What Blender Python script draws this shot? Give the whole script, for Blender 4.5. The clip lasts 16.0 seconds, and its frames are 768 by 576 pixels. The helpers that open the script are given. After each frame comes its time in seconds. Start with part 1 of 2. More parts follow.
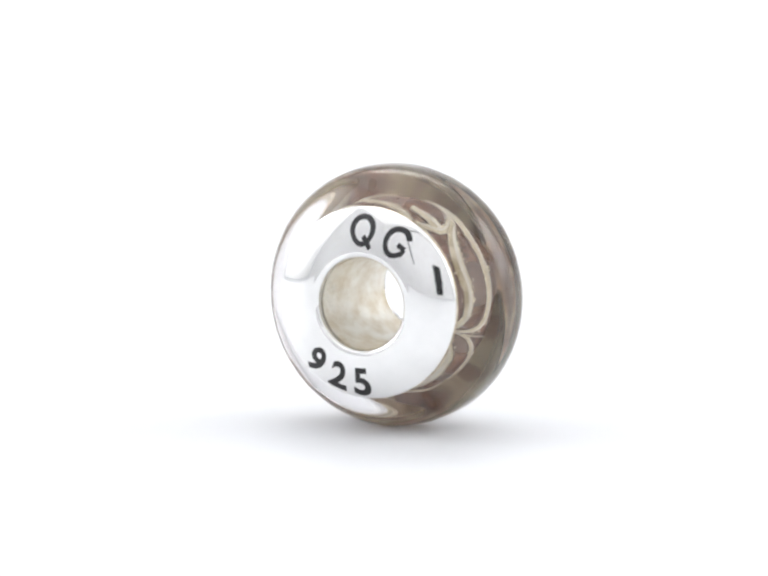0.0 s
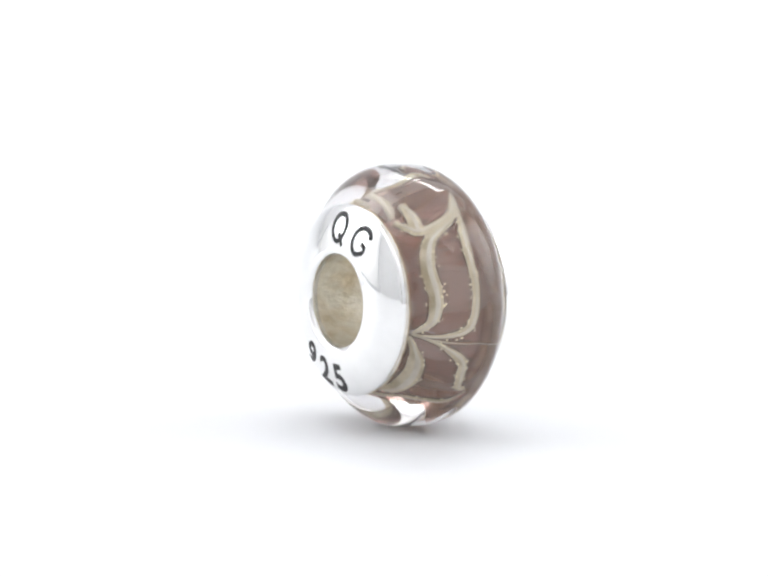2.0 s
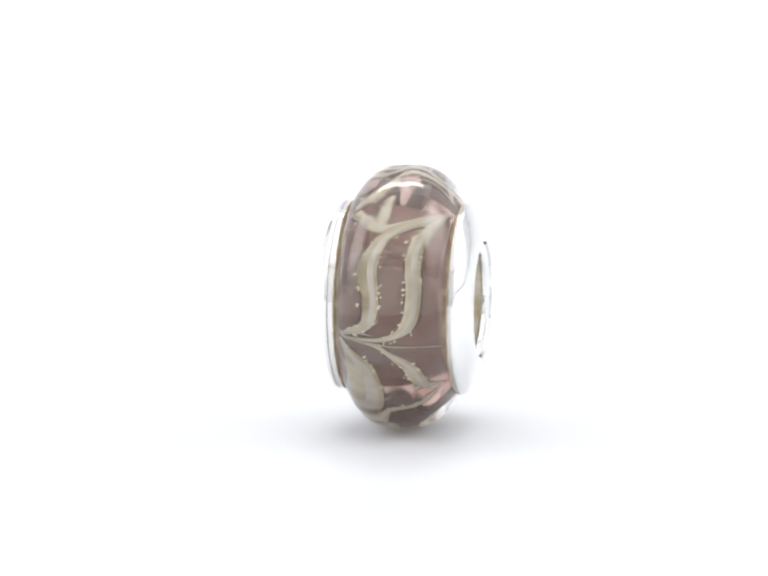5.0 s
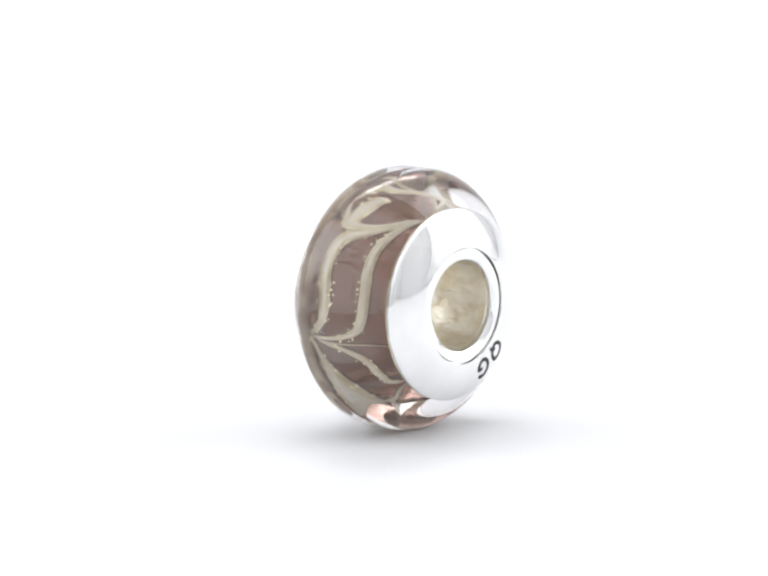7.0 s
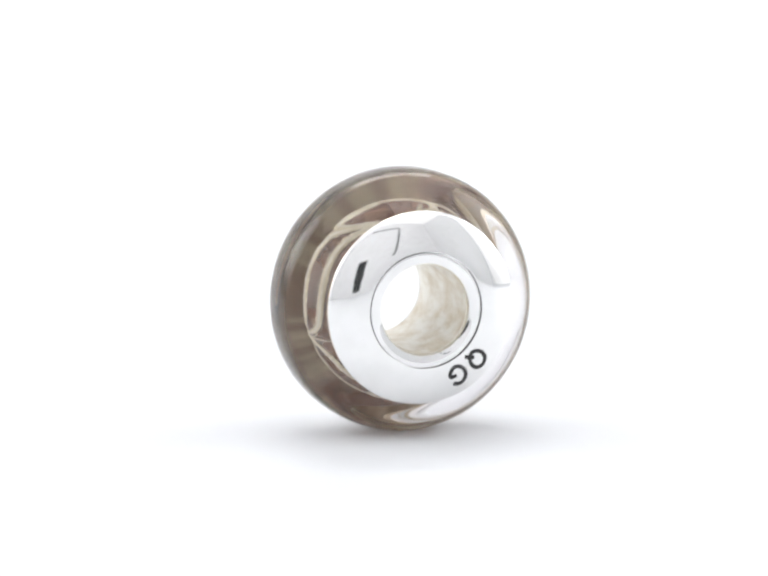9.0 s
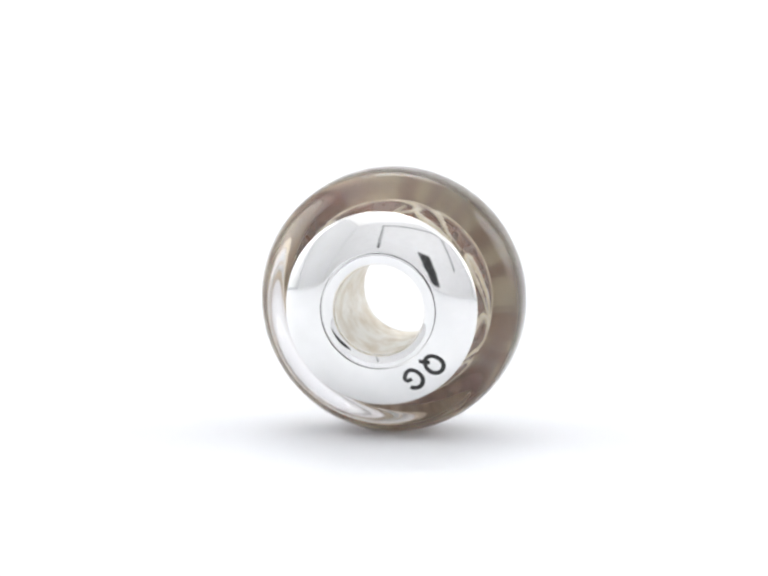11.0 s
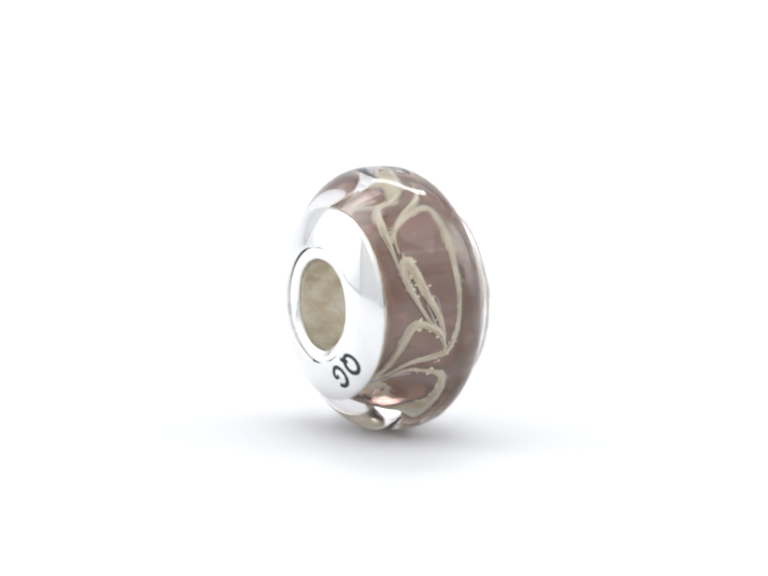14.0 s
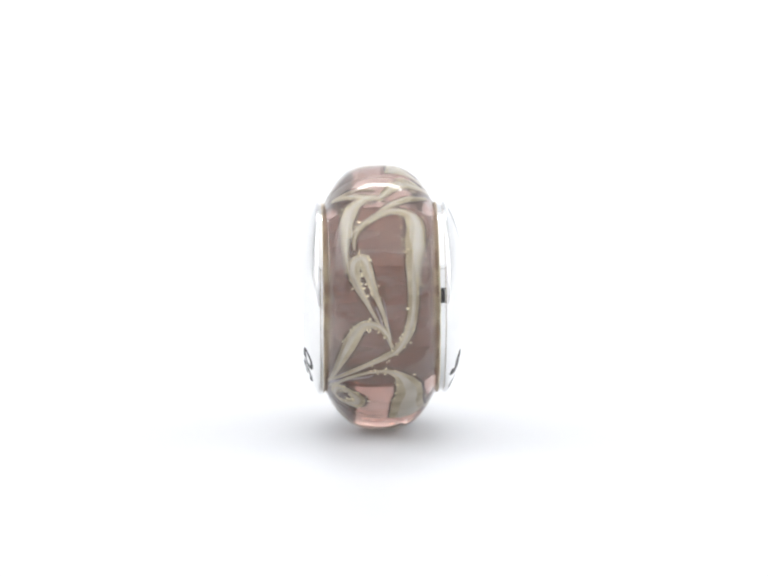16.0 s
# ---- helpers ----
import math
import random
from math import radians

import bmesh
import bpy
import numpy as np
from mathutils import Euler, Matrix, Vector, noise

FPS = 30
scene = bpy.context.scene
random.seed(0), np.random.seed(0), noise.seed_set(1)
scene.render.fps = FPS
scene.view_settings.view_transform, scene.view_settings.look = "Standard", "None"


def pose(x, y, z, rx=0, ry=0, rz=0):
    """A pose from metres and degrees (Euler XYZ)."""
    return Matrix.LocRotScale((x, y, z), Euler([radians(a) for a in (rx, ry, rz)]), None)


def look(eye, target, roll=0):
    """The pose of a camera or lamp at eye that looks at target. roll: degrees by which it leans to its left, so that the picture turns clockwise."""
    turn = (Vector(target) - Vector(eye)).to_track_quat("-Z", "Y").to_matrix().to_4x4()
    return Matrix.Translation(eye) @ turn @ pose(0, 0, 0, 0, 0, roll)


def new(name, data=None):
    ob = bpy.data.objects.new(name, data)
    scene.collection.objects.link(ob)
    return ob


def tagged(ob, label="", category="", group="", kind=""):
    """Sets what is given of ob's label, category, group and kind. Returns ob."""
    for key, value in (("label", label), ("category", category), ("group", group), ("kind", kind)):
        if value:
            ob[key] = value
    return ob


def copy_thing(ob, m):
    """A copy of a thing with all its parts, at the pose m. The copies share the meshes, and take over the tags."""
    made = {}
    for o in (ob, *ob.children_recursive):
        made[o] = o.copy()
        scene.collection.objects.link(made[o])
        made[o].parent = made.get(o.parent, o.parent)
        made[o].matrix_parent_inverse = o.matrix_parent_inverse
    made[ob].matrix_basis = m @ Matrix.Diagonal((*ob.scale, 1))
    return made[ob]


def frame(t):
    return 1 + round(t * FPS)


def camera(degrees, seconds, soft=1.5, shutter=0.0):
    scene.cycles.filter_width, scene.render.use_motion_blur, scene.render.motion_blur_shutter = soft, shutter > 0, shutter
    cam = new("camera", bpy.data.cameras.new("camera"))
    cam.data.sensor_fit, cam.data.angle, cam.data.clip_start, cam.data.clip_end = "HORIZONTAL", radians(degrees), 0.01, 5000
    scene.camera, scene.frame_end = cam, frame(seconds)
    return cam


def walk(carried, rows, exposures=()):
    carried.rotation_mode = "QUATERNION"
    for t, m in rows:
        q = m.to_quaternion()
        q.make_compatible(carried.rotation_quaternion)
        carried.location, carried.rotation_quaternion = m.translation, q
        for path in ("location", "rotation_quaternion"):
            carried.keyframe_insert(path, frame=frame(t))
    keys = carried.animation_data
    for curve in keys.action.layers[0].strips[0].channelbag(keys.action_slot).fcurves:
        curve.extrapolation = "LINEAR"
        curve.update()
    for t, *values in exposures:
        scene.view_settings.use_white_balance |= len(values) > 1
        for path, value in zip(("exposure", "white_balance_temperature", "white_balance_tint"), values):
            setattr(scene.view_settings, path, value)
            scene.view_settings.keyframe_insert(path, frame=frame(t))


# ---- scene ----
MM = 0.001

# camera: a close-up lens on a tripod, looking slightly down at the bead
cam = camera(12.754, 16.0, soft=2.6)
LENS_TILT = radians(8.519)
AIM = Vector((-0.478, 0.0, 7.533)) * MM
EYE = AIM - 183.82 * MM * Vector((0, math.cos(LENS_TILT), -math.sin(LENS_TILT)))
STAND = look(EYE, AIM, 0.105)
walk(cam, [(0, STAND), (16.0, STAND)], [(0, -2.42), (16.0, -2.42)])

# world: the dark room outside the closed light tent
world = bpy.data.worlds.new("room")
scene.world = world
world.use_nodes = True
world.node_tree.nodes["Background"].inputs[0].default_value = (0.9, 0.95, 1.0, 1)
world.node_tree.nodes["Background"].inputs[1].default_value = 0.05

SIDE_GLOW = 19.0
TOP_GLOW = 60.0
# glow added to the unseen tent cloth as fill, to soften the bead's shadow
FABRIC_FILL = 0.4
ROOF_FILL = 3.0


# ---- materials ----
def material(name):
    m = bpy.data.materials.new(name)
    m.use_nodes = True
    nt = m.node_tree
    return m, nt, nt.nodes["Principled BSDF"]


def noise_mix(nt, shader, a, b, scale, detail=4, low=0.35, high=0.65, stretch=(1, 1, 1)):
    """Base colour that wanders between a and b; scale in waves per metre."""
    tc = nt.nodes.new("ShaderNodeTexCoord")
    mp = nt.nodes.new("ShaderNodeMapping")
    mp.inputs["Scale"].default_value = stretch
    tx = nt.nodes.new("ShaderNodeTexNoise")
    tx.inputs["Scale"].default_value = scale
    tx.inputs["Detail"].default_value = detail
    ramp = nt.nodes.new("ShaderNodeValToRGB")
    ramp.color_ramp.elements[0].position, ramp.color_ramp.elements[1].position = low, high
    ramp.color_ramp.elements[0].color, ramp.color_ramp.elements[1].color = (*a, 1), (*b, 1)
    nt.links.new(tc.outputs["Object"], mp.inputs["Vector"])
    nt.links.new(mp.outputs["Vector"], tx.inputs["Vector"])
    nt.links.new(tx.outputs["Fac"], ramp.inputs["Fac"])
    nt.links.new(ramp.outputs["Color"], shader.inputs["Base Color"])
    return tx, mp


def add_bump(nt, shader, scale, strength, distance, stretch=(1, 1, 1), detail=3):
    tc = nt.nodes.new("ShaderNodeTexCoord")
    mp = nt.nodes.new("ShaderNodeMapping")
    mp.inputs["Scale"].default_value = stretch
    tx = nt.nodes.new("ShaderNodeTexNoise")
    tx.inputs["Scale"].default_value = scale
    tx.inputs["Detail"].default_value = detail
    bp = nt.nodes.new("ShaderNodeBump")
    bp.inputs["Strength"].default_value = strength
    bp.inputs["Distance"].default_value = distance
    nt.links.new(tc.outputs["Object"], mp.inputs["Vector"])
    nt.links.new(mp.outputs["Vector"], tx.inputs["Vector"])
    nt.links.new(tx.outputs["Fac"], bp.inputs["Height"])
    nt.links.new(bp.outputs["Normal"], shader.inputs["Normal"])


def mat_white_sheet():
    m, nt, b = material("white_matt_acrylic")
    noise_mix(nt, b, (0.765, 0.774, 0.792), (0.785, 0.794, 0.81), 60)
    b.inputs["Roughness"].default_value = 0.42
    b.inputs["Specular IOR Level"].default_value = 0.2
    return m


def mat_fabric(name, glow):
    m, nt, b = material(name)
    noise_mix(nt, b, (0.74, 0.75, 0.76), (0.80, 0.80, 0.81), 25)
    b.inputs["Roughness"].default_value = 0.9
    add_bump(nt, b, 900, 0.1, 0.0004)
    # added fill: the cloth emits by itself, no lamp stands behind it
    b.inputs["Emission Color"].default_value = (1.0, 0.99, 0.98, 1)
    b.inputs["Emission Strength"].default_value = glow
    return m


def mat_front_cloth():
    m, nt, b = material("off_white_front_fill")
    noise_mix(nt, b, (0.75, 0.75, 0.76), (0.81, 0.81, 0.82), 25)
    b.inputs["Roughness"].default_value = 0.9
    add_bump(nt, b, 900, 0.1, 0.0004)
    # added fill from the front, lifts the shade before the bead
    b.inputs["Emission Color"].default_value = (1.0, 0.99, 0.98, 1)
    b.inputs["Emission Strength"].default_value = FABRIC_FILL * 0.9
    return m


def mat_glow(name, colour, strength, soft=0.0):
    """A lit diffuser, brightest in its middle; soft: the share of its half size over which it fades towards the edge."""
    m, nt, b = material(name)
    b.inputs["Base Color"].default_value = (0.8, 0.8, 0.8, 1)
    b.inputs["Emission Color"].default_value = (*colour, 1)
    b.inputs["Emission Strength"].default_value = strength
    if soft:
        tc, sep = nt.nodes.new("ShaderNodeTexCoord"), nt.nodes.new("ShaderNodeSeparateXYZ")
        nt.links.new(tc.outputs["Generated"], sep.inputs[0])
        fades = []
        for axis in ("Y", "Z"):
            ping = nt.nodes.new("ShaderNodeMath")
            ping.operation = "PINGPONG"
            ping.inputs[1].default_value = 0.5
            nt.links.new(sep.outputs[axis], ping.inputs[0])
            fade = nt.nodes.new("ShaderNodeMapRange")
            fade.interpolation_type = "SMOOTHSTEP"
            fade.inputs["From Max"].default_value = 0.5 * soft
            fade.inputs["To Min"].default_value = 0.08
            nt.links.new(ping.outputs[0], fade.inputs["Value"])
            fades.append(fade)
        both = nt.nodes.new("ShaderNodeMath")
        both.operation = "MULTIPLY"
        nt.links.new(fades[0].outputs["Result"], both.inputs[0])
        nt.links.new(fades[1].outputs["Result"], both.inputs[1])
        level = nt.nodes.new("ShaderNodeMath")
        level.operation = "MULTIPLY"
        level.inputs[1].default_value = strength
        nt.links.new(both.outputs[0], level.inputs[0])
        nt.links.new(level.outputs[0], b.inputs["Emission Strength"])
    return m


def mat_black(name, rough=0.4, c=0.012):
    m, nt, b = material(name)
    noise_mix(nt, b, (c, c, c), (c * 1.7, c * 1.7, c * 1.8), 300)
    b.inputs["Roughness"].default_value = rough
    return m


def mat_silver():
    m, nt, b = material("polished_silver")
    noise_mix(nt, b, (0.87, 0.87, 0.86), (0.91, 0.908, 0.90), 900)
    b.inputs["Metallic"].default_value = 1
    b.inputs["Roughness"].default_value = 0.06
    add_bump(nt, b, 700, 0.07, 0.00003)
    return m


def mat_bore():
    m, nt, b = material("rough_tarnished_silver")
    noise_mix(nt, b, (0.68, 0.60, 0.46), (0.88, 0.85, 0.77), 1000, 5, 0.34, 0.6, (0.7, 1, 1))
    b.inputs["Metallic"].default_value = 0.7
    b.inputs["Roughness"].default_value = 0.36
    add_bump(nt, b, 2400, 0.9, 0.00013, (0.6, 1, 1), 8)
    return m


def mat_seat():
    m, nt, b = material("tarnished_seam")
    noise_mix(nt, b, (0.46, 0.37, 0.26), (0.80, 0.71, 0.56), 1500, 6, 0.35, 0.65)
    b.inputs["Metallic"].default_value = 0.6
    b.inputs["Roughness"].default_value = 0.45
    return m


def mat_glass():
    m, nt, b = material("clear_lampwork_glass")
    b.inputs["Base Color"].default_value = (0.97, 0.955, 0.955, 1)
    b.inputs["Transmission Weight"].default_value = 1
    b.inputs["Roughness"].default_value = 0.0
    b.inputs["IOR"].default_value = 1.5
    add_bump(nt, b, 260, 0.04, 0.00003, detail=1)
    return m


def mat_core():
    """Coloured glass fused into the clear glass: it tints what passes and scatters a little. Khaki streaks painted on
    its two ends stand in for the smeared reflections in the glass ring.
    """
    m, nt, b = material("transparent_mauve_glass")
    _, place = noise_mix(nt, b, (0.52, 0.39, 0.33), (0.84, 0.73, 0.66), 750, 7, 0.42, 0.57, (0.16, 1, 1))
    mauve = b.inputs["Base Color"].links[0].from_socket
    parts = nt.nodes.new("ShaderNodeSeparateXYZ")
    nt.links.new(place.inputs["Vector"].links[0].from_socket, parts.inputs[0])
    size = nt.nodes.new("ShaderNodeMath")
    size.operation = "ABSOLUTE"
    nt.links.new(parts.outputs["X"], size.inputs[0])
    end = nt.nodes.new("ShaderNodeMapRange")
    end.interpolation_type = "SMOOTHSTEP"
    end.inputs["From Min"].default_value, end.inputs["From Max"].default_value = 1.7 * MM, 2.3 * MM
    nt.links.new(size.outputs[0], end.inputs["Value"])
    # khaki painted on the ends for the reflected streaks in the glass ring
    khaki_noise = nt.nodes.new("ShaderNodeTexNoise")
    khaki_noise.inputs["Scale"].default_value, khaki_noise.inputs["Detail"].default_value = 1300, 5
    nt.links.new(place.outputs["Vector"], khaki_noise.inputs["Vector"])
    khaki = nt.nodes.new("ShaderNodeValToRGB")
    khaki.color_ramp.elements[0].position, khaki.color_ramp.elements[1].position = 0.43, 0.57
    khaki.color_ramp.elements[0].color, khaki.color_ramp.elements[1].color = (0.66, 0.50, 0.36, 1), (0.99, 0.87, 0.63, 1)
    nt.links.new(khaki_noise.outputs["Fac"], khaki.inputs["Fac"])
    paint = nt.nodes.new("ShaderNodeMix")
    paint.data_type = "RGBA"
    nt.links.new(end.outputs["Result"], paint.inputs["Factor"])
    nt.links.new(mauve, paint.inputs["A"])
    nt.links.new(khaki.outputs["Color"], paint.inputs["B"])
    nt.links.new(paint.outputs["Result"], b.inputs["Base Color"])
    b.inputs["Roughness"].default_value = 0.6
    b.inputs["Specular IOR Level"].default_value = 0.0
    clear = nt.nodes.new("ShaderNodeBsdfTransparent")
    cloud = nt.nodes.new("ShaderNodeTexNoise")
    cloud.inputs["Scale"].default_value, cloud.inputs["Detail"].default_value = 330, 3
    nt.links.new(place.inputs["Vector"].links[0].from_socket, cloud.inputs["Vector"])
    tint = nt.nodes.new("ShaderNodeValToRGB")
    tint.color_ramp.elements[0].position, tint.color_ramp.elements[1].position = 0.38, 0.62
    tint.color_ramp.elements[0].color, tint.color_ramp.elements[1].color = (0.84, 0.63, 0.57, 1), (0.99, 0.87, 0.83, 1)
    nt.links.new(cloud.outputs["Fac"], tint.inputs["Fac"])
    nt.links.new(tint.outputs["Color"], clear.inputs["Color"])
    dense = nt.nodes.new("ShaderNodeMapRange")
    dense.inputs["To Min"].default_value, dense.inputs["To Max"].default_value = 0.3, 0.92
    nt.links.new(end.outputs["Result"], dense.inputs["Value"])
    mix = nt.nodes.new("ShaderNodeMixShader")
    nt.links.new(dense.outputs["Result"], mix.inputs["Fac"])
    nt.links.new(clear.outputs["BSDF"], mix.inputs[1])
    nt.links.new(b.outputs["BSDF"], mix.inputs[2])
    nt.links.new(mix.outputs["Shader"], nt.nodes["Material Output"].inputs["Surface"])
    return m


def mat_tube():
    m, nt, b = material("brushed_grey_silver")
    noise_mix(nt, b, (0.78, 0.73, 0.69), (0.97, 0.93, 0.89), 420, 7, 0.3, 0.7, (3.5, 0.8, 0.8))
    b.inputs["Metallic"].default_value = 0.2
    b.inputs["Roughness"].default_value = 0.42
    add_bump(nt, b, 1800, 0.5, 0.00005, (3, 0.5, 0.5), 5)
    return m


def mat_cream():
    m, nt, b = material("cream_glass_thread")
    noise_mix(nt, b, (0.50, 0.42, 0.26), (0.78, 0.70, 0.53), 800, 6, 0.38, 0.62)
    b.inputs["Roughness"].default_value = 0.5
    return m


def mat_pale():
    m, nt, b = material("milky_glass_streak")
    noise_mix(nt, b, (0.66, 0.60, 0.48), (0.84, 0.79, 0.69), 900, 5, 0.35, 0.65)
    b.inputs["Roughness"].default_value = 0.5
    return m


def mat_edge():
    m, nt, b = material("brown_glass_outline")
    noise_mix(nt, b, (0.10, 0.06, 0.05), (0.2, 0.13, 0.1), 1200)
    b.inputs["Roughness"].default_value = 0.5
    return m


def mat_wisp():
    m, nt, b = material("lavender_glass_wisp")
    noise_mix(nt, b, (0.50, 0.45, 0.44), (0.66, 0.60, 0.60), 900)
    b.inputs["Roughness"].default_value = 0.5
    return m


def mat_gold():
    m, nt, b = material("gold_glitter")
    b.inputs["Base Color"].default_value = (1.0, 0.92, 0.68, 1)
    b.inputs["Metallic"].default_value = 0.9
    b.inputs["Roughness"].default_value = 0.3
    return m


WHITE, FLAP = mat_white_sheet(), mat_front_cloth()
FABRIC, ROOF = mat_fabric("white_tent_fabric", FABRIC_FILL), mat_fabric("white_roof_fill", ROOF_FILL)
SIDE_LIGHT = mat_glow("side_diffuser_glow", (0.97, 0.98, 1.0), SIDE_GLOW, 0.8)
TOP_LIGHT = mat_glow("strip_diffuser_glow", (1.0, 0.99, 0.97), TOP_GLOW)
BLACK, INK = mat_black("black_plastic"), mat_black("black_oxide", 0.6, 0.02)
SILVER, BORE, GLASS, SEAT = mat_silver(), mat_bore(), mat_glass(), mat_seat()
CORE, CREAM, EDGE, GOLD, TUBE = mat_core(), mat_cream(), mat_edge(), mat_gold(), mat_tube()
WISP, PALE = mat_wisp(), mat_pale()


# ---- mesh helpers ----
def part(name, bm, mat, parent=None, label="", smooth=True, sharp=40):
    me = bpy.data.meshes.new(name)
    bmesh.ops.recalc_face_normals(bm, faces=bm.faces)
    for f in bm.faces:
        f.smooth = smooth
    for e in bm.edges:
        if len(e.link_faces) == 2 and e.calc_face_angle(0) > radians(sharp):
            e.smooth = False
    bm.to_mesh(me)
    bm.free()
    me.materials.append(mat)
    ob = new(name, me)
    ob.parent = parent
    return tagged(ob, label)


def box(bm, x0, x1, y0, y1, z0, z1, bevel=0.0):
    vs = [bm.verts.new((x, y, z)) for x in (x0, x1) for y in (y0, y1) for z in (z0, z1)]
    fs = [bm.faces.new([vs[i] for i in q]) for q in
          ((0, 1, 3, 2), (4, 6, 7, 5), (0, 4, 5, 1), (2, 3, 7, 6), (0, 2, 6, 4), (1, 5, 7, 3))]
    if bevel:
        bmesh.ops.bevel(bm, geom=list({e for f in fs for e in f.edges}), offset=bevel, segments=3,
                        profile=0.5, affect="EDGES")
    return bm


def lathe(profile, n=160, closed=True):
    """Turn a profile of (along the axis, radius) in mm about the bead's x axis, at the bead's centre height."""
    bm = bmesh.new()
    rings = []
    for x, r in profile:
        rings.append([bm.verts.new((x * MM, r * MM * math.cos(2 * math.pi * i / n),
                                    (7 + r * math.sin(2 * math.pi * i / n)) * MM)) for i in range(n)])
    pairs = list(zip(rings, rings[1:])) + ([(rings[-1], rings[0])] if closed else [])
    for a, b in pairs:
        for i in range(n):
            j = (i + 1) % n
            bm.faces.new((a[i], a[j], b[j], b[i]))
    return bm


# ---- the light tent ----
HALF, BACK, FRONT, TALL = 0.33, 0.38, -0.36, 0.40


def backdrop_sheet():
    """One white sheet: flat under the bead, swept up into the back wall."""
    bm = bmesh.new()
    sweep = 0.27
    line = [(FRONT, 0.0)] + [(FRONT + (BACK - sweep - FRONT) * k / 6, 0.0) for k in range(1, 7)]
    for k in range(1, 17):
        a = math.pi / 2 * k / 16
        line.append((BACK - sweep + sweep * math.sin(a), sweep - sweep * math.cos(a)))
    line.append((BACK, TALL))
    top = [[bm.verts.new((sx * HALF, y, z)) for y, z in line] for sx in (-1, 1)]
    for i in range(len(line) - 1):
        bm.faces.new((top[0][i], top[1][i], top[1][i + 1], top[0][i + 1]))
    geom = bmesh.ops.extrude_face_region(bm, geom=list(bm.faces))["geom"]
    for v in geom:
        if isinstance(v, bmesh.types.BMVert):
            v.co += Vector((0, 0.003 if v.co.z > 0.1 else 0, -0.003))
    return part("ground", bm, WHITE)


tagged(backdrop_sheet(), "seamless white satin sheet swept up behind the bead", "backdrop", kind="structure")
for name, b in (("wall_left", (-HALF - 0.01, -HALF - 0.001, FRONT, BACK, -0.003, TALL)),
                ("wall_right", (HALF + 0.001, HALF + 0.01, FRONT, BACK, -0.003, TALL)),
                ("wall_front", (-HALF - 0.01, HALF + 0.01, FRONT - 0.012, FRONT - 0.002, -0.003, TALL)),
                ("ceiling", (-HALF - 0.01, HALF + 0.01, FRONT - 0.012, BACK + 0.01, TALL + 0.004, TALL + 0.014))):
    tagged(part(name, box(bmesh.new(), *b), {"wall_front": FLAP, "ceiling": ROOF}.get(name, FABRIC), smooth=False),
           "thin white fabric of an unseen photo tent with added fill glow", "tent wall", kind="structure")

HEM = mat_black("grey_hem", 0.8, 0.06)
for b in ((-0.152, 0.152, FRONT - 0.001, FRONT + 0.003, 0.334, 0.340),
          (-0.160, -0.154, FRONT - 0.001, FRONT + 0.003, 0.1, 0.340), (0.154, 0.160, FRONT - 0.001, FRONT + 0.003, 0.1, 0.340)):
    part("hem", box(bmesh.new(), *b, 0.001), HEM, bpy.data.objects["wall_front"], "dark grey seam round the front flap", smooth=False)



def light_panel(name, mat, wide, high, deep, label):
    """A flat lamp: black frame and glowing diffuser facing +x, its base edge at z = 0."""
    root = tagged(new(name), label, "studio lamp")
    bm = bmesh.new()
    t = 0.008
    box(bm, -deep, 0, -wide / 2, -wide / 2 + t, 0, high, 0.001)
    box(bm, -deep, 0, wide / 2 - t, wide / 2, 0, high, 0.001)
    box(bm, -deep, 0, -wide / 2 + t, wide / 2 - t, 0, t, 0.001)
    box(bm, -deep, 0, -wide / 2 + t, wide / 2 - t, high - t, high, 0.001)
    box(bm, -deep, -deep + 0.003, -wide / 2 + t, wide / 2 - t, t, high - t)
    part("frame", bm, WHITE, root, "white frame")
    part("diffuser", box(bmesh.new(), -0.006, -0.003, -wide / 2 + t, wide / 2 - t, t, high - t), mat, root,
         "glowing white diffuser")
    return root


side_lamp = light_panel("light_panel", SIDE_LIGHT, 0.30, 0.385, 0.02, "glowing white softbox panel standing beside the bead")
side_lamp.matrix_basis = pose(-0.30, 0.06, 0.0)
tagged(side_lamp, group="softbox panels beside the bead")
copy_thing(side_lamp, pose(0.30, 0.06, 0.0, 0, 0, 180))
strip = light_panel("strip_light", TOP_LIGHT, 0.28, 0.052, 0.02, "bright white strip lamp under the tent ceiling")
strip.matrix_basis = Matrix.Translation((0, 0.195, 0.315)) @ pose(0, 0, 0, 0, 0, -90) @ pose(0, 0, 0, 0, 58, 0) @ pose(0, 0, -0.026)


def camera_body():
    """The dark camera that the polished caps mirror, just behind the lens."""
    root = tagged(new("photo_camera"), "black camera on the tent floor mirrored in the silver", "camera")
    bm = bmesh.new()
    box(bm, -0.014, 0.014, -0.05, -0.018, -0.028, 0.038, 0.003)
    part("body", bm, BLACK, root)
    bm = bmesh.new()
    bmesh.ops.create_cone(bm, cap_ends=True, segments=48, radius1=0.015, radius2=0.016, depth=0.014,
                          matrix=pose(0, -0.0105, 0, 90))
    part("lens", bm, BLACK, root)
    bm = box(bmesh.new(), -0.008, 0.008, -0.045, -0.025, -EYE.z / math.cos(LENS_TILT) + 0.0055, -0.0285, 0.001)
    part("stand", bm, BLACK, root)
    root.matrix_basis = Matrix.Translation(EYE) @ pose(0, 0, 0, -8.5)
    return root


camera_body()

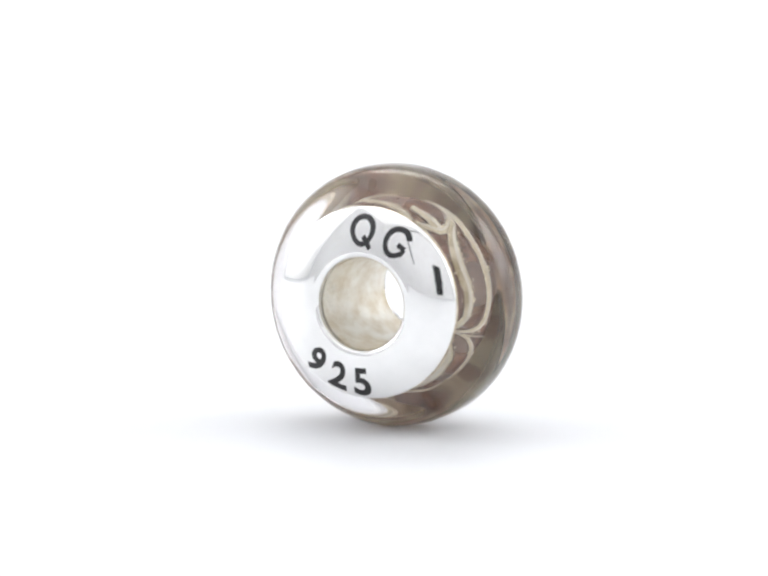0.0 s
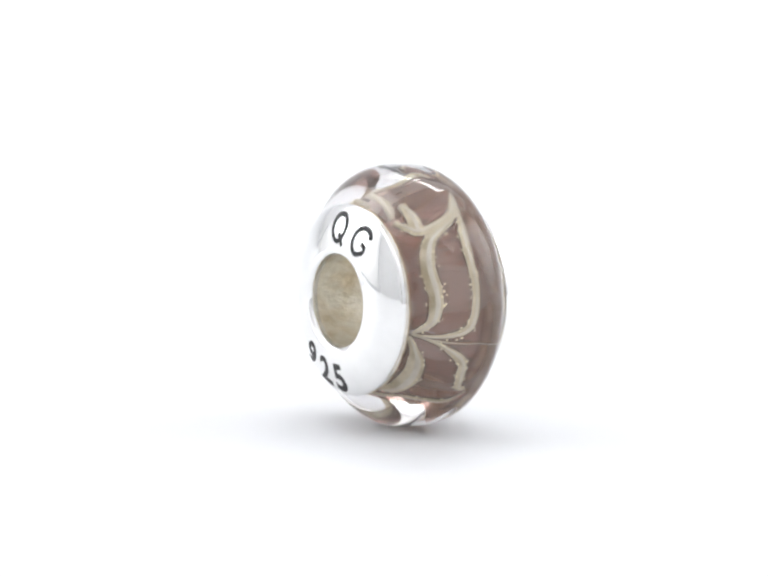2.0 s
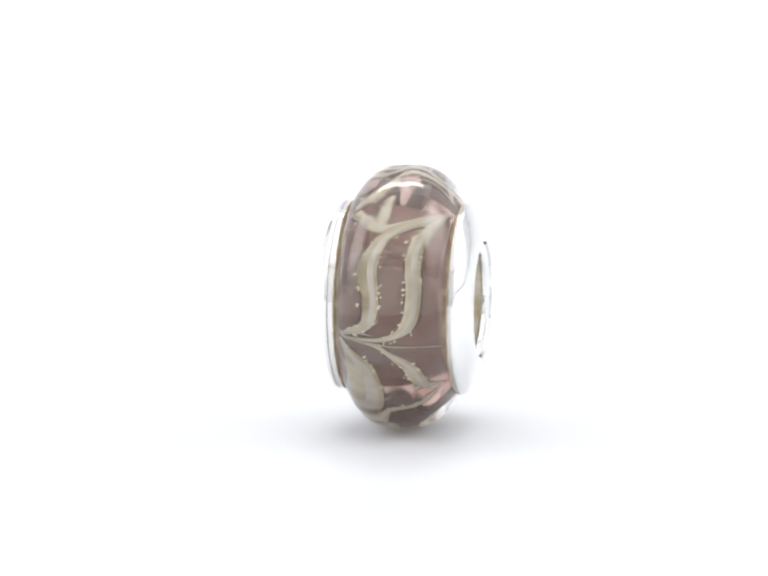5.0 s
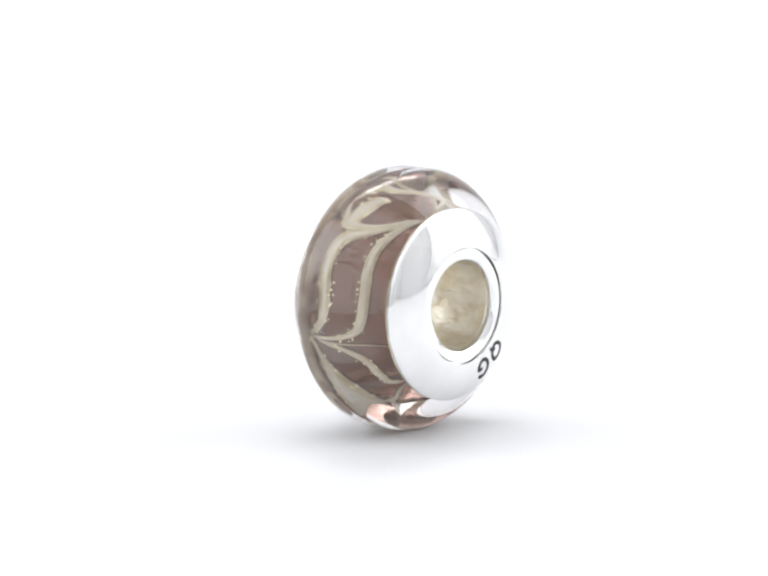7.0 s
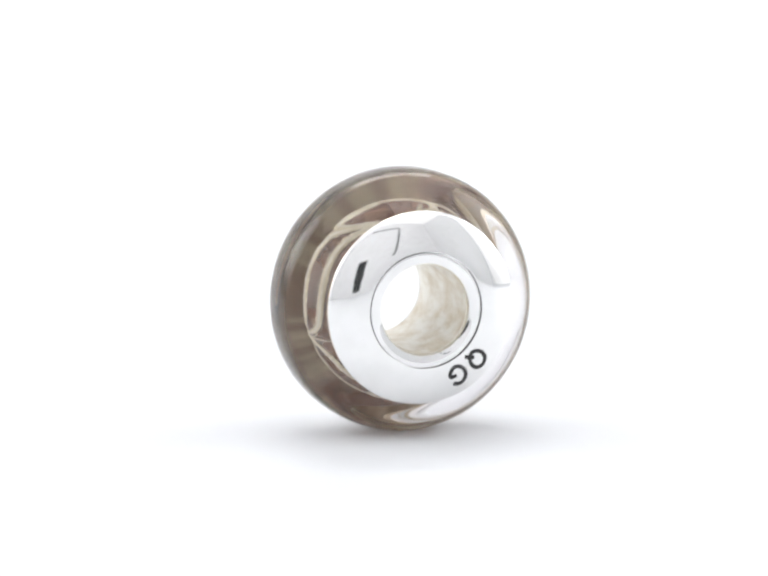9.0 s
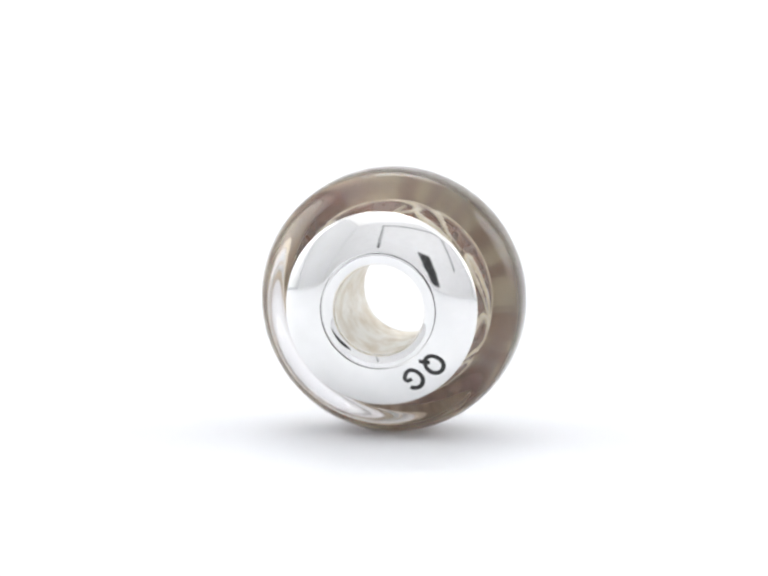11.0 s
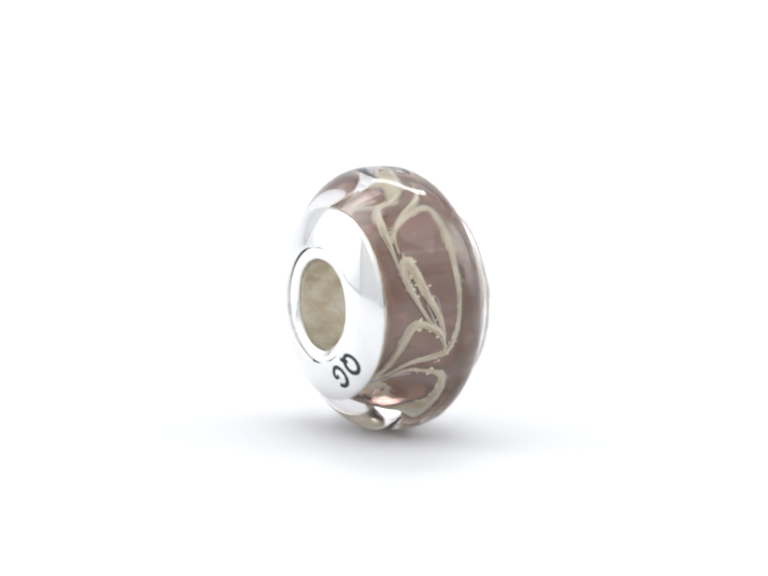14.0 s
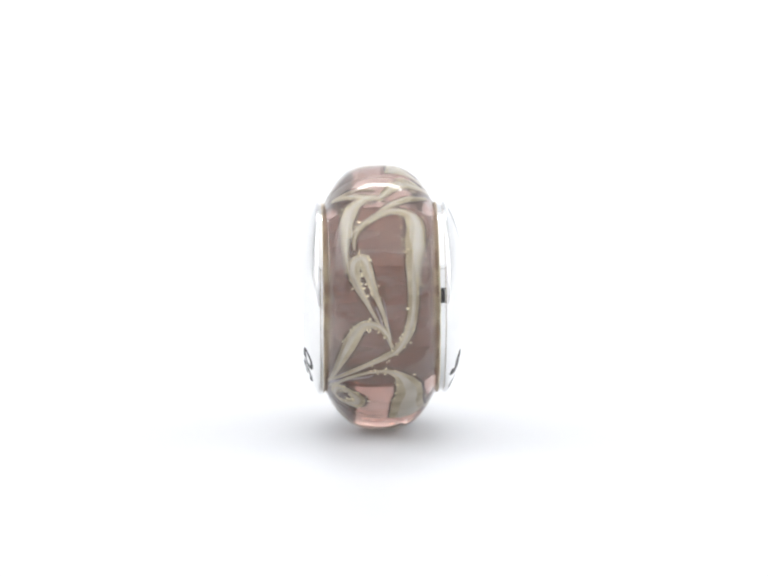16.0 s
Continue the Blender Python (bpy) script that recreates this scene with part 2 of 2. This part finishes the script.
# ---- the bead ----
R_GLASS, R_CORE, HALF_GLASS = 7.07, 4.75, 2.97


def glass_radius(x):
    return R_GLASS - 2.15 * min(abs(x) / HALF_GLASS, 1) ** 3.0


def core_radius(x):
    return R_CORE - 1.5 * min(abs(x) / HALF_GLASS, 1) ** 2


def dome(r, crest, r0=2.35, rc=5.0):
    """Height along the axis of a cap's dome at a radius, in mm."""
    s = max(0.0, (r - r0) / rc)
    return crest - rc * (1 - math.sqrt(1 - s * s))


CREST_A, CREST_B = 4.32, 4.18
bead = tagged(new("charm_bead"), "clear glass charm bead with cream swirls and silver caps", "bead")

xs = [HALF_GLASS * math.sin(math.pi / 2 * k / 28) for k in range(-28, 29)]
part("glass_body", lathe([(x, glass_radius(x)) for x in xs] + [(HALF_GLASS, 3.0), (-HALF_GLASS, 3.0)], 192), GLASS, bead,
     "clear rounded glass")
core = part("core", lathe([(-2.93, 3.22)] + [(2.93 * k / 18, core_radius(2.93 * k / 18)) for k in range(-18, 19)] + [(2.93, 3.22)], 160),
            CORE, bead, "transparent mauve inner glass")
part("sleeve", lathe([(-2.99, 2.7), (-2.99, 3.2)] + [(2.9 * k / 6, 3.2) for k in range(-6, 7)] + [(2.99, 3.2), (2.99, 2.7)], 160),
     TUBE, bead, "brushed grey silver sleeve inside the glass")
part("bore_tube", lathe([(-3.86, 2.43), (-2, 2.42), (0, 2.42), (2, 2.42), (3.86, 2.43), (3.86, 2.58), (-3.86, 2.58)], 128),
     BORE, bead, "rough warm silver tube")


def cap(side, crest, seam):
    lip = [(3.0, 2.6), (crest - 0.32, 2.6), (crest - 0.30, 2.47), (crest - 0.2, 2.46), (crest - 0.08, 2.53),
           (crest - 0.015, 2.66), (crest, 2.8)]
    if seam:
        lip = [(3.0, 2.6), (crest - 0.60, 2.6), (crest - 0.58, 2.40), (crest - 0.46, 2.37), (crest - 0.28, 2.45), (crest - 0.17, 2.7),
               (crest - 0.15, 2.92), (crest - 0.17, 3.0), (crest - 0.30, 3.04), (crest - 0.30, 3.07), (crest - 0.06, 3.09),
               (dome(3.14, crest), 3.14)]
    first = lip[-1][1]
    line = lip + [(dome(first + (5.06 - first) * k / 22, crest), first + (5.06 - first) * k / 22) for k in range(1, 23)]
    edge = line[-1][0]
    line += [(edge - 0.04, 5.10), (edge - 0.10, 5.125), (edge - 0.17, 5.12), (edge - 0.21, 5.08), (edge - 0.22, 4.98), (3.06, 4.97),
             (3.05, 5.05), (3.0, 5.06)]
    return part("cap", lathe([(side * x, r) for x, r in line], 160), SILVER, bead, "polished silver cap")


cap_a, cap_b = cap(1, CREST_A, False), cap(-1, CREST_B, True)
for side, ob in ((1, cap_a), (-1, cap_b)):
    part("seat_ring", lathe([(side * 2.99, 4.9), (side * 2.99, 5.085), (side * 3.02, 5.10), (side * 3.055, 5.085), (side * 3.055, 4.9)], 128),
         SEAT, ob, "tarnished gold-brown seam where the cap meets the glass")


# stamped marks: flat shapes in mm (u to the right, v up) wrapped onto a cap's dome
def wrap(bm, side, radius, degrees, outward, crest):
    for v in bm.verts:
        u, w = v.co.x, v.co.y
        r = radius + (w if outward else -w)
        a = radians(degrees) + (-u if outward else u) / radius
        x = side * (dome(r, crest) + 0.012)
        v.co = Vector((x, side * r * math.cos(a), 7 + r * math.sin(a))) * MM


def stroke(bm, points, width, closed=False):
    """A flat band along a line of points."""
    n = len(points)
    rails = []
    for i, p in enumerate(points):
        a = points[(i - 1) % n] if closed or i else p
        b = points[(i + 1) % n] if closed or i < n - 1 else p
        d = (Vector(b) - Vector(a)).normalized()
        side = Vector((-d.y, d.x)) * width / 2
        rails.append([bm.verts.new((p[0] + k * side.x, p[1] + k * side.y, 0)) for k in (-1, -0.33, 0.33, 1)])
    for i in range(n if closed else n - 1):
        a, b = rails[i], rails[(i + 1) % n]
        for k in range(3):
            bm.faces.new((a[k], b[k], b[k + 1], a[k + 1]))


def arc(rx, ry, start, end, n=40):
    return [(rx * math.cos(radians(start + (end - start) * k / n)), ry * math.sin(radians(start + (end - start) * k / n)))
            for k in range(n + 1)]


def maker_mark(cap_ob, side, crest, radius, deg_ring, deg_open, high, width):
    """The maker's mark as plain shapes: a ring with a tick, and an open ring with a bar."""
    h = high / 2
    bm = bmesh.new()
    stroke(bm, arc(h * 0.82, h, 0, 360, 44)[:-1], width, True)
    stroke(bm, [(h * 0.12 + h * 0.16 * k, -h * 0.42 - h * 0.17 * k) for k in range(6)], width)
    wrap(bm, side, radius, deg_ring, True, crest)
    part("stamped_mark", bm, INK, cap_ob, "black ring mark with a tick")
    bm = bmesh.new()
    stroke(bm, arc(h * 0.86, h, 40, 345), width)
    stroke(bm, [(h * 0.83 - h * 0.17 * k, -h * 0.06) for k in range(5)], width * 0.9)
    stroke(bm, [(h * 0.80, -h * 0.06 - h * 0.15 * k) for k in range(5)], width * 0.9)
    wrap(bm, side, radius, deg_open, True, crest)
    part("stamped_mark", bm, INK, cap_ob, "black open ring mark with a bar")


def stamped_digit(text, cap_ob, side, crest, radius, degrees, high):
    cu = bpy.data.curves.new("digit", "FONT")
    cu.body, cu.size, cu.align_x, cu.resolution_u = text, high / 0.7, "CENTER", 8
    cu.offset = 0.06
    ob = new("digit", cu)
    me = bpy.data.meshes.new_from_object(ob.evaluated_get(bpy.context.evaluated_depsgraph_get()))
    bpy.data.objects.remove(ob)
    bm = bmesh.new()
    bm.from_mesh(me)
    bpy.data.meshes.remove(me)
    bmesh.ops.triangulate(bm, faces=bm.faces)
    for _ in range(3):
        bmesh.ops.subdivide_edges(bm, edges=[e for e in bm.edges if e.calc_length() > 0.16], cuts=1)
        bmesh.ops.triangulate(bm, faces=bm.faces)
    for v in bm.verts:
        v.co.y -= high / 2
    wrap(bm, side, radius, degrees, False, crest)
    part("stamped_digit", bm, INK, cap_ob, "black stamped number")


maker_mark(cap_a, 1, CREST_A, 3.92, 90, 59.5, 1.42, 0.285)
maker_mark(cap_b, -1, CREST_B, 4.03, -43.2, -62.5, 1.03, 0.22)
for digit, degrees in (("9", 229.5), ("2", 249.9), ("5", 269.5)):
    stamped_digit(digit, cap_a, 1, CREST_A, 4.16, degrees, 1.46)


# swirls: cream glass threads laid on the core; points are (degrees round the axis, mm along it)
def spline(points, per=15):
    out = []
    p = [points[0], *points, points[-1]]
    for i in range(1, len(p) - 2):
        for k in range(per):
            t = k / per
            out.append(tuple(0.5 * (2 * p[i][c] + (p[i + 1][c] - p[i - 1][c]) * t
                                    + (2 * p[i - 1][c] - 5 * p[i][c] + 4 * p[i + 1][c] - p[i + 2][c]) * t * t
                                    + (3 * p[i][c] - p[i - 1][c] - 3 * p[i + 1][c] + p[i + 2][c]) * t ** 3) for c in (0, 1)))
    return out + [points[-1]]


FLECK_SPOTS = []


def ribbon(points, widths, lift, extra=0.0, share=1.0, shift=0.0):
    line = [(radians(a) * 4.5, x) for a, x in spline(points)]
    bm = bmesh.new()
    n, rails = len(line), []
    for i, (s, x) in enumerate(line):
        a, b = line[max(i - 1, 0)], line[min(i + 1, n - 1)]
        d = Vector((b[0] - a[0], b[1] - a[1])).normalized()
        f = i / (n - 1) * (len(widths) - 1)
        k = min(int(f), len(widths) - 2)
        w = (widths[k] + (widths[k + 1] - widths[k]) * (f - k)) / 2 * (1 + 0.14 * noise.noise((s * 2.3, x * 2.3, 3))) + extra
        s, x = s - d.y * w * shift, x + d.x * w * shift
        w *= share
        row = []
        for q, up in ((-1, -0.3), (-0.8, 0.6), (-0.3, 1), (0.3, 1), (0.8, 0.6), (1, -0.3)):
            ss, xx = s - d.y * w * q, max(-2.6, min(2.6, x + d.x * w * q))
            r = core_radius(xx) + lift * up
            row.append(bm.verts.new(Vector((xx, r * math.cos(ss / 4.5), 7 + r * math.sin(ss / 4.5))) * MM))
            if extra == 0 and share == 1 and (q in (-1, 1) or i % 4 == 0) and w > 0.1:
                FLECK_SPOTS.append((ss, xx))
        rails.append(row)
    for a, b in zip(rails, rails[1:]):
        for k in range(5):
            bm.faces.new((a[k], a[k + 1], b[k + 1], b[k]))
    for row in (rails[0], rails[-1]):
        bm.faces.new(row)
    return bm


def swirl(points, widths):
    ob = part("swirl", ribbon(points, widths, 0.07), CREAM, bead, "cream glass thread", sharp=70)
    part("outline", ribbon(points, widths, 0.025, 0.05), EDGE, ob, "thin brown outline", sharp=70)
    part("pale_streak", ribbon(points, widths, 0.085, 0, 0.52, 0.12), PALE, ob, "paler streak along the thread", sharp=70)


SWIRLS = (
    # the half between the maker's mark and the number
    ([(67, 1.4), (78, 1.0), (91, 0.66), (105, 0.12), (105, -0.55), (92, -1.28)], (0.25, 0.4, 0.38, 0.34, 0.22)),
    ([(74, 0.5), (65, 0.56), (57, 0.66), (50, 0.78)], (0.3, 0.5, 0.66, 0.55)),
    ([(64, 1.45), (54, 1.09), (49, 0.7), (51, -0.1), (59, -0.86), (76, -1.65)], (0.3, 0.45, 0.35, 0.15)),
    ([(70, -1.5), (53, -0.67), (43, 0.37), (34, 0.83), (23, 0.99), (11, 0.87), (1, 0.83), (-9, 1.04), (-17, 1.8)],
     (0.12, 0.28, 0.55, 0.74, 0.78, 0.75, 0.72, 0.5, 0.14)),
    ([(72, -1.56), (51, -1.07), (38, -0.83), (25, -0.81), (10, -0.9), (-5, -0.78), (-13, -0.4), (-17, 0.5), (-18, 1.85)],
     (0.18, 0.45, 0.55, 0.58, 0.58, 0.55, 0.42, 0.22, 0.08)),
    ([(-18, 1.85), (-21, 0.72), (-25, 0.07), (-33, -0.56), (-44, -0.78), (-52, -0.95), (-57, -1.5)],
     (0.06, 0.15, 0.3, 0.45, 0.5, 0.35, 0.14)),
    ([(-20, 1.95), (-30, 1.45), (-41, 1.1), (-54, 1.0), (-68, 1.05), (-80, 1.4)], (0.15, 0.6, 0.95, 1.1, 0.9, 0.3)),
    ([(-95, 1.0), (-74, 0.5), (-68, -0.4), (-63, -0.94), (-60, -1.65)], (0.5, 0.32, 0.32, 0.25, 0.1)),
    ([(-19, 1.85), (-20, 0.4), (-22, -1.1), (-26, -2.0)], (0.04, 0.1, 0.06, 0.03)),
    # the other half
    ([(92, -1.3), (96, -0.72), (99, -0.2)], (0.1, 0.2, 0.1)),
    ([(104, -0.1), (109, -0.77), (119, -1.05), (128, -1.18), (140, -1.25), (152, -1.25), (166, -1.02), (180, -0.5), (194, 0.15)],
     (0.15, 0.4, 0.5, 0.4, 0.24, 0.13, 0.09, 0.07, 0.05)),
    ([(135, -1.09), (129, -0.8), (121, -0.2), (109, 0.72), (91, 1.3)], (0.15, 0.3, 0.32, 0.28, 0.1)),
    ([(143, -1.0), (135, -0.95), (127, -0.66), (120, 0.13), (117, 0.83), (123, 1.2), (137, 1.25), (150, 1.2), (164, 1.2)],
     (0.08, 0.15, 0.26, 0.3, 0.42, 0.62, 0.7, 0.52, 0.4)),
    ([(164, 1.2), (179, 1.18), (193, 1.01), (203, 0.61), (207, 0.02), (215, -0.84), (238, -1.8)],
     (0.4, 0.36, 0.34, 0.36, 0.32, 0.2, 0.06)),
    ([(193, 0.19), (180, -0.43), (164, -0.96), (153, -1.06), (149, -0.81), (154, -0.66), (168, -0.36), (180, 0.02), (195, 0.41)],
     (0.06, 0.12, 0.3, 0.48, 0.55, 0.46, 0.36, 0.25, 0.08)),
    ([(241, -1.83), (208, -1.32), (190, -0.91), (187, -0.44), (192, 0.19), (201, 0.45)], (0.08, 0.42, 0.48, 0.38, 0.32, 0.14)),
    ([(246, -1.74), (221, -0.91), (216, 0.02), (220, 0.7), (233, 0.9), (246, 0.75), (263, 0.6)],
     (0.06, 0.15, 0.25, 0.42, 0.7, 0.75, 0.55)),
    ([(243.5 + 8.0 * math.cos(k * math.pi / 5), -1.06 + 0.35 * math.sin(k * math.pi / 5)) for k in range(11)], (0.34, 0.3, 0.34, 0.36, 0.34)),
)
for points, widths in SWIRLS:
    swirl(points, widths)

# pale wisps that trail from where the threads meet, and hairline cracks in the mauve glass
WISPS = (
    ([(-17, 1.9), (-19, 1.2), (-22, 0.4)], (0.1, 0.09, 0.03)),
    ([(-16, 1.9), (-14, 1.4), (-15, 0.8)], (0.1, 0.08, 0.03)),
    ([(76, -1.65), (62, -1.0), (55, -0.35)], (0.12, 0.1, 0.03)),
    ([(74, -1.6), (66, -1.2), (47, -0.9)], (0.1, 0.08, 0.03)),
    ([(241, -1.85), (222, -1.2), (212, -0.6), (206, 0.0)], (0.14, 0.12, 0.1, 0.03)),
    ([(243, -1.8), (226, -1.1), (219, -0.4)], (0.12, 0.1, 0.03)),
    ([(201, 0.42), (190, 0.08), (176, -0.3)], (0.12, 0.09, 0.03)),
    ([(201, 0.45), (188, 0.3), (172, 0.05)], (0.1, 0.08, 0.03)),
)
for points, widths in WISPS:
    part("wisp", ribbon(points, widths, 0.05, 0.001), WISP, bead, "pale lavender glass wisp", sharp=70)
for points in ([(22, 0.5), (21.2, 0.3), (22.1, 0.12), (20.6, -0.1), (20.3, -0.5)], [(157, -0.35), (158.5, -0.05), (157.5, 0.25), (160, 0.55)],
               [(170, 0.1), (168, 0.3), (171, 0.5)]):
    part("hairline_crack", ribbon(points, (0.02, 0.05, 0.04, 0.02), 0.02, 0.001), EDGE, bead, "thin dark crack", sharp=70)


def glitter():
    """Gold flecks along the threads' edges."""
    rng = random.Random(7)
    bm = bmesh.new()
    for _ in range(560):
        s, x = rng.choice(FLECK_SPOTS)
        s, x = s + rng.gauss(0, 0.05), x + rng.gauss(0, 0.05)
        if abs(x) > 2.5:
            continue
        r, size, spin = core_radius(x) + 0.045, rng.choice((0.05, 0.055, 0.06, 0.07, 0.08)), rng.uniform(0, 6.3)
        a = s / 4.5
        out, round_, along = Vector((0, math.cos(a), math.sin(a))), Vector((0, -math.sin(a), math.cos(a))), Vector((1, 0, 0))
        u, v = round_ * math.cos(spin) + along * math.sin(spin), along * math.cos(spin) - round_ * math.sin(spin)
        out = (out + u * rng.uniform(-0.5, 0.5) + v * rng.uniform(-0.5, 0.5)).normalized()
        c = Vector((0, 0, 7)) + Vector((x, r * math.cos(a), r * math.sin(a)))
        vs = [bm.verts.new((c + d * size) * MM) for d in (u, -u, v * 0.8, v * -0.8, out * 0.3, out * -0.3)]
        for i in (0, 1):
            for j in (2, 3):
                for k in (4, 5):
                    bm.faces.new((vs[i], vs[j], vs[k]))
    tagged(part("glitter", bm, GOLD, bead, "gold glitter flecks", smooth=False), kind="stuff")


glitter()


# ---- what moves: the bead rides round on a slow turntable ----
def motions():
    rows = []
    for k in range(33):
        t = k * 0.5
        turn = 24.98 + 15.149 * t + 0.01388 * (t - 8) ** 2
        rows.append((t, pose(0, 0, 0, 0, 0, -90 - turn) @ pose(-0.671 * MM, -0.195 * MM, 0.07 * MM) @ pose(0, 0, 0, 0, -0.526, 0)))
    walk(bead, rows)


motions()
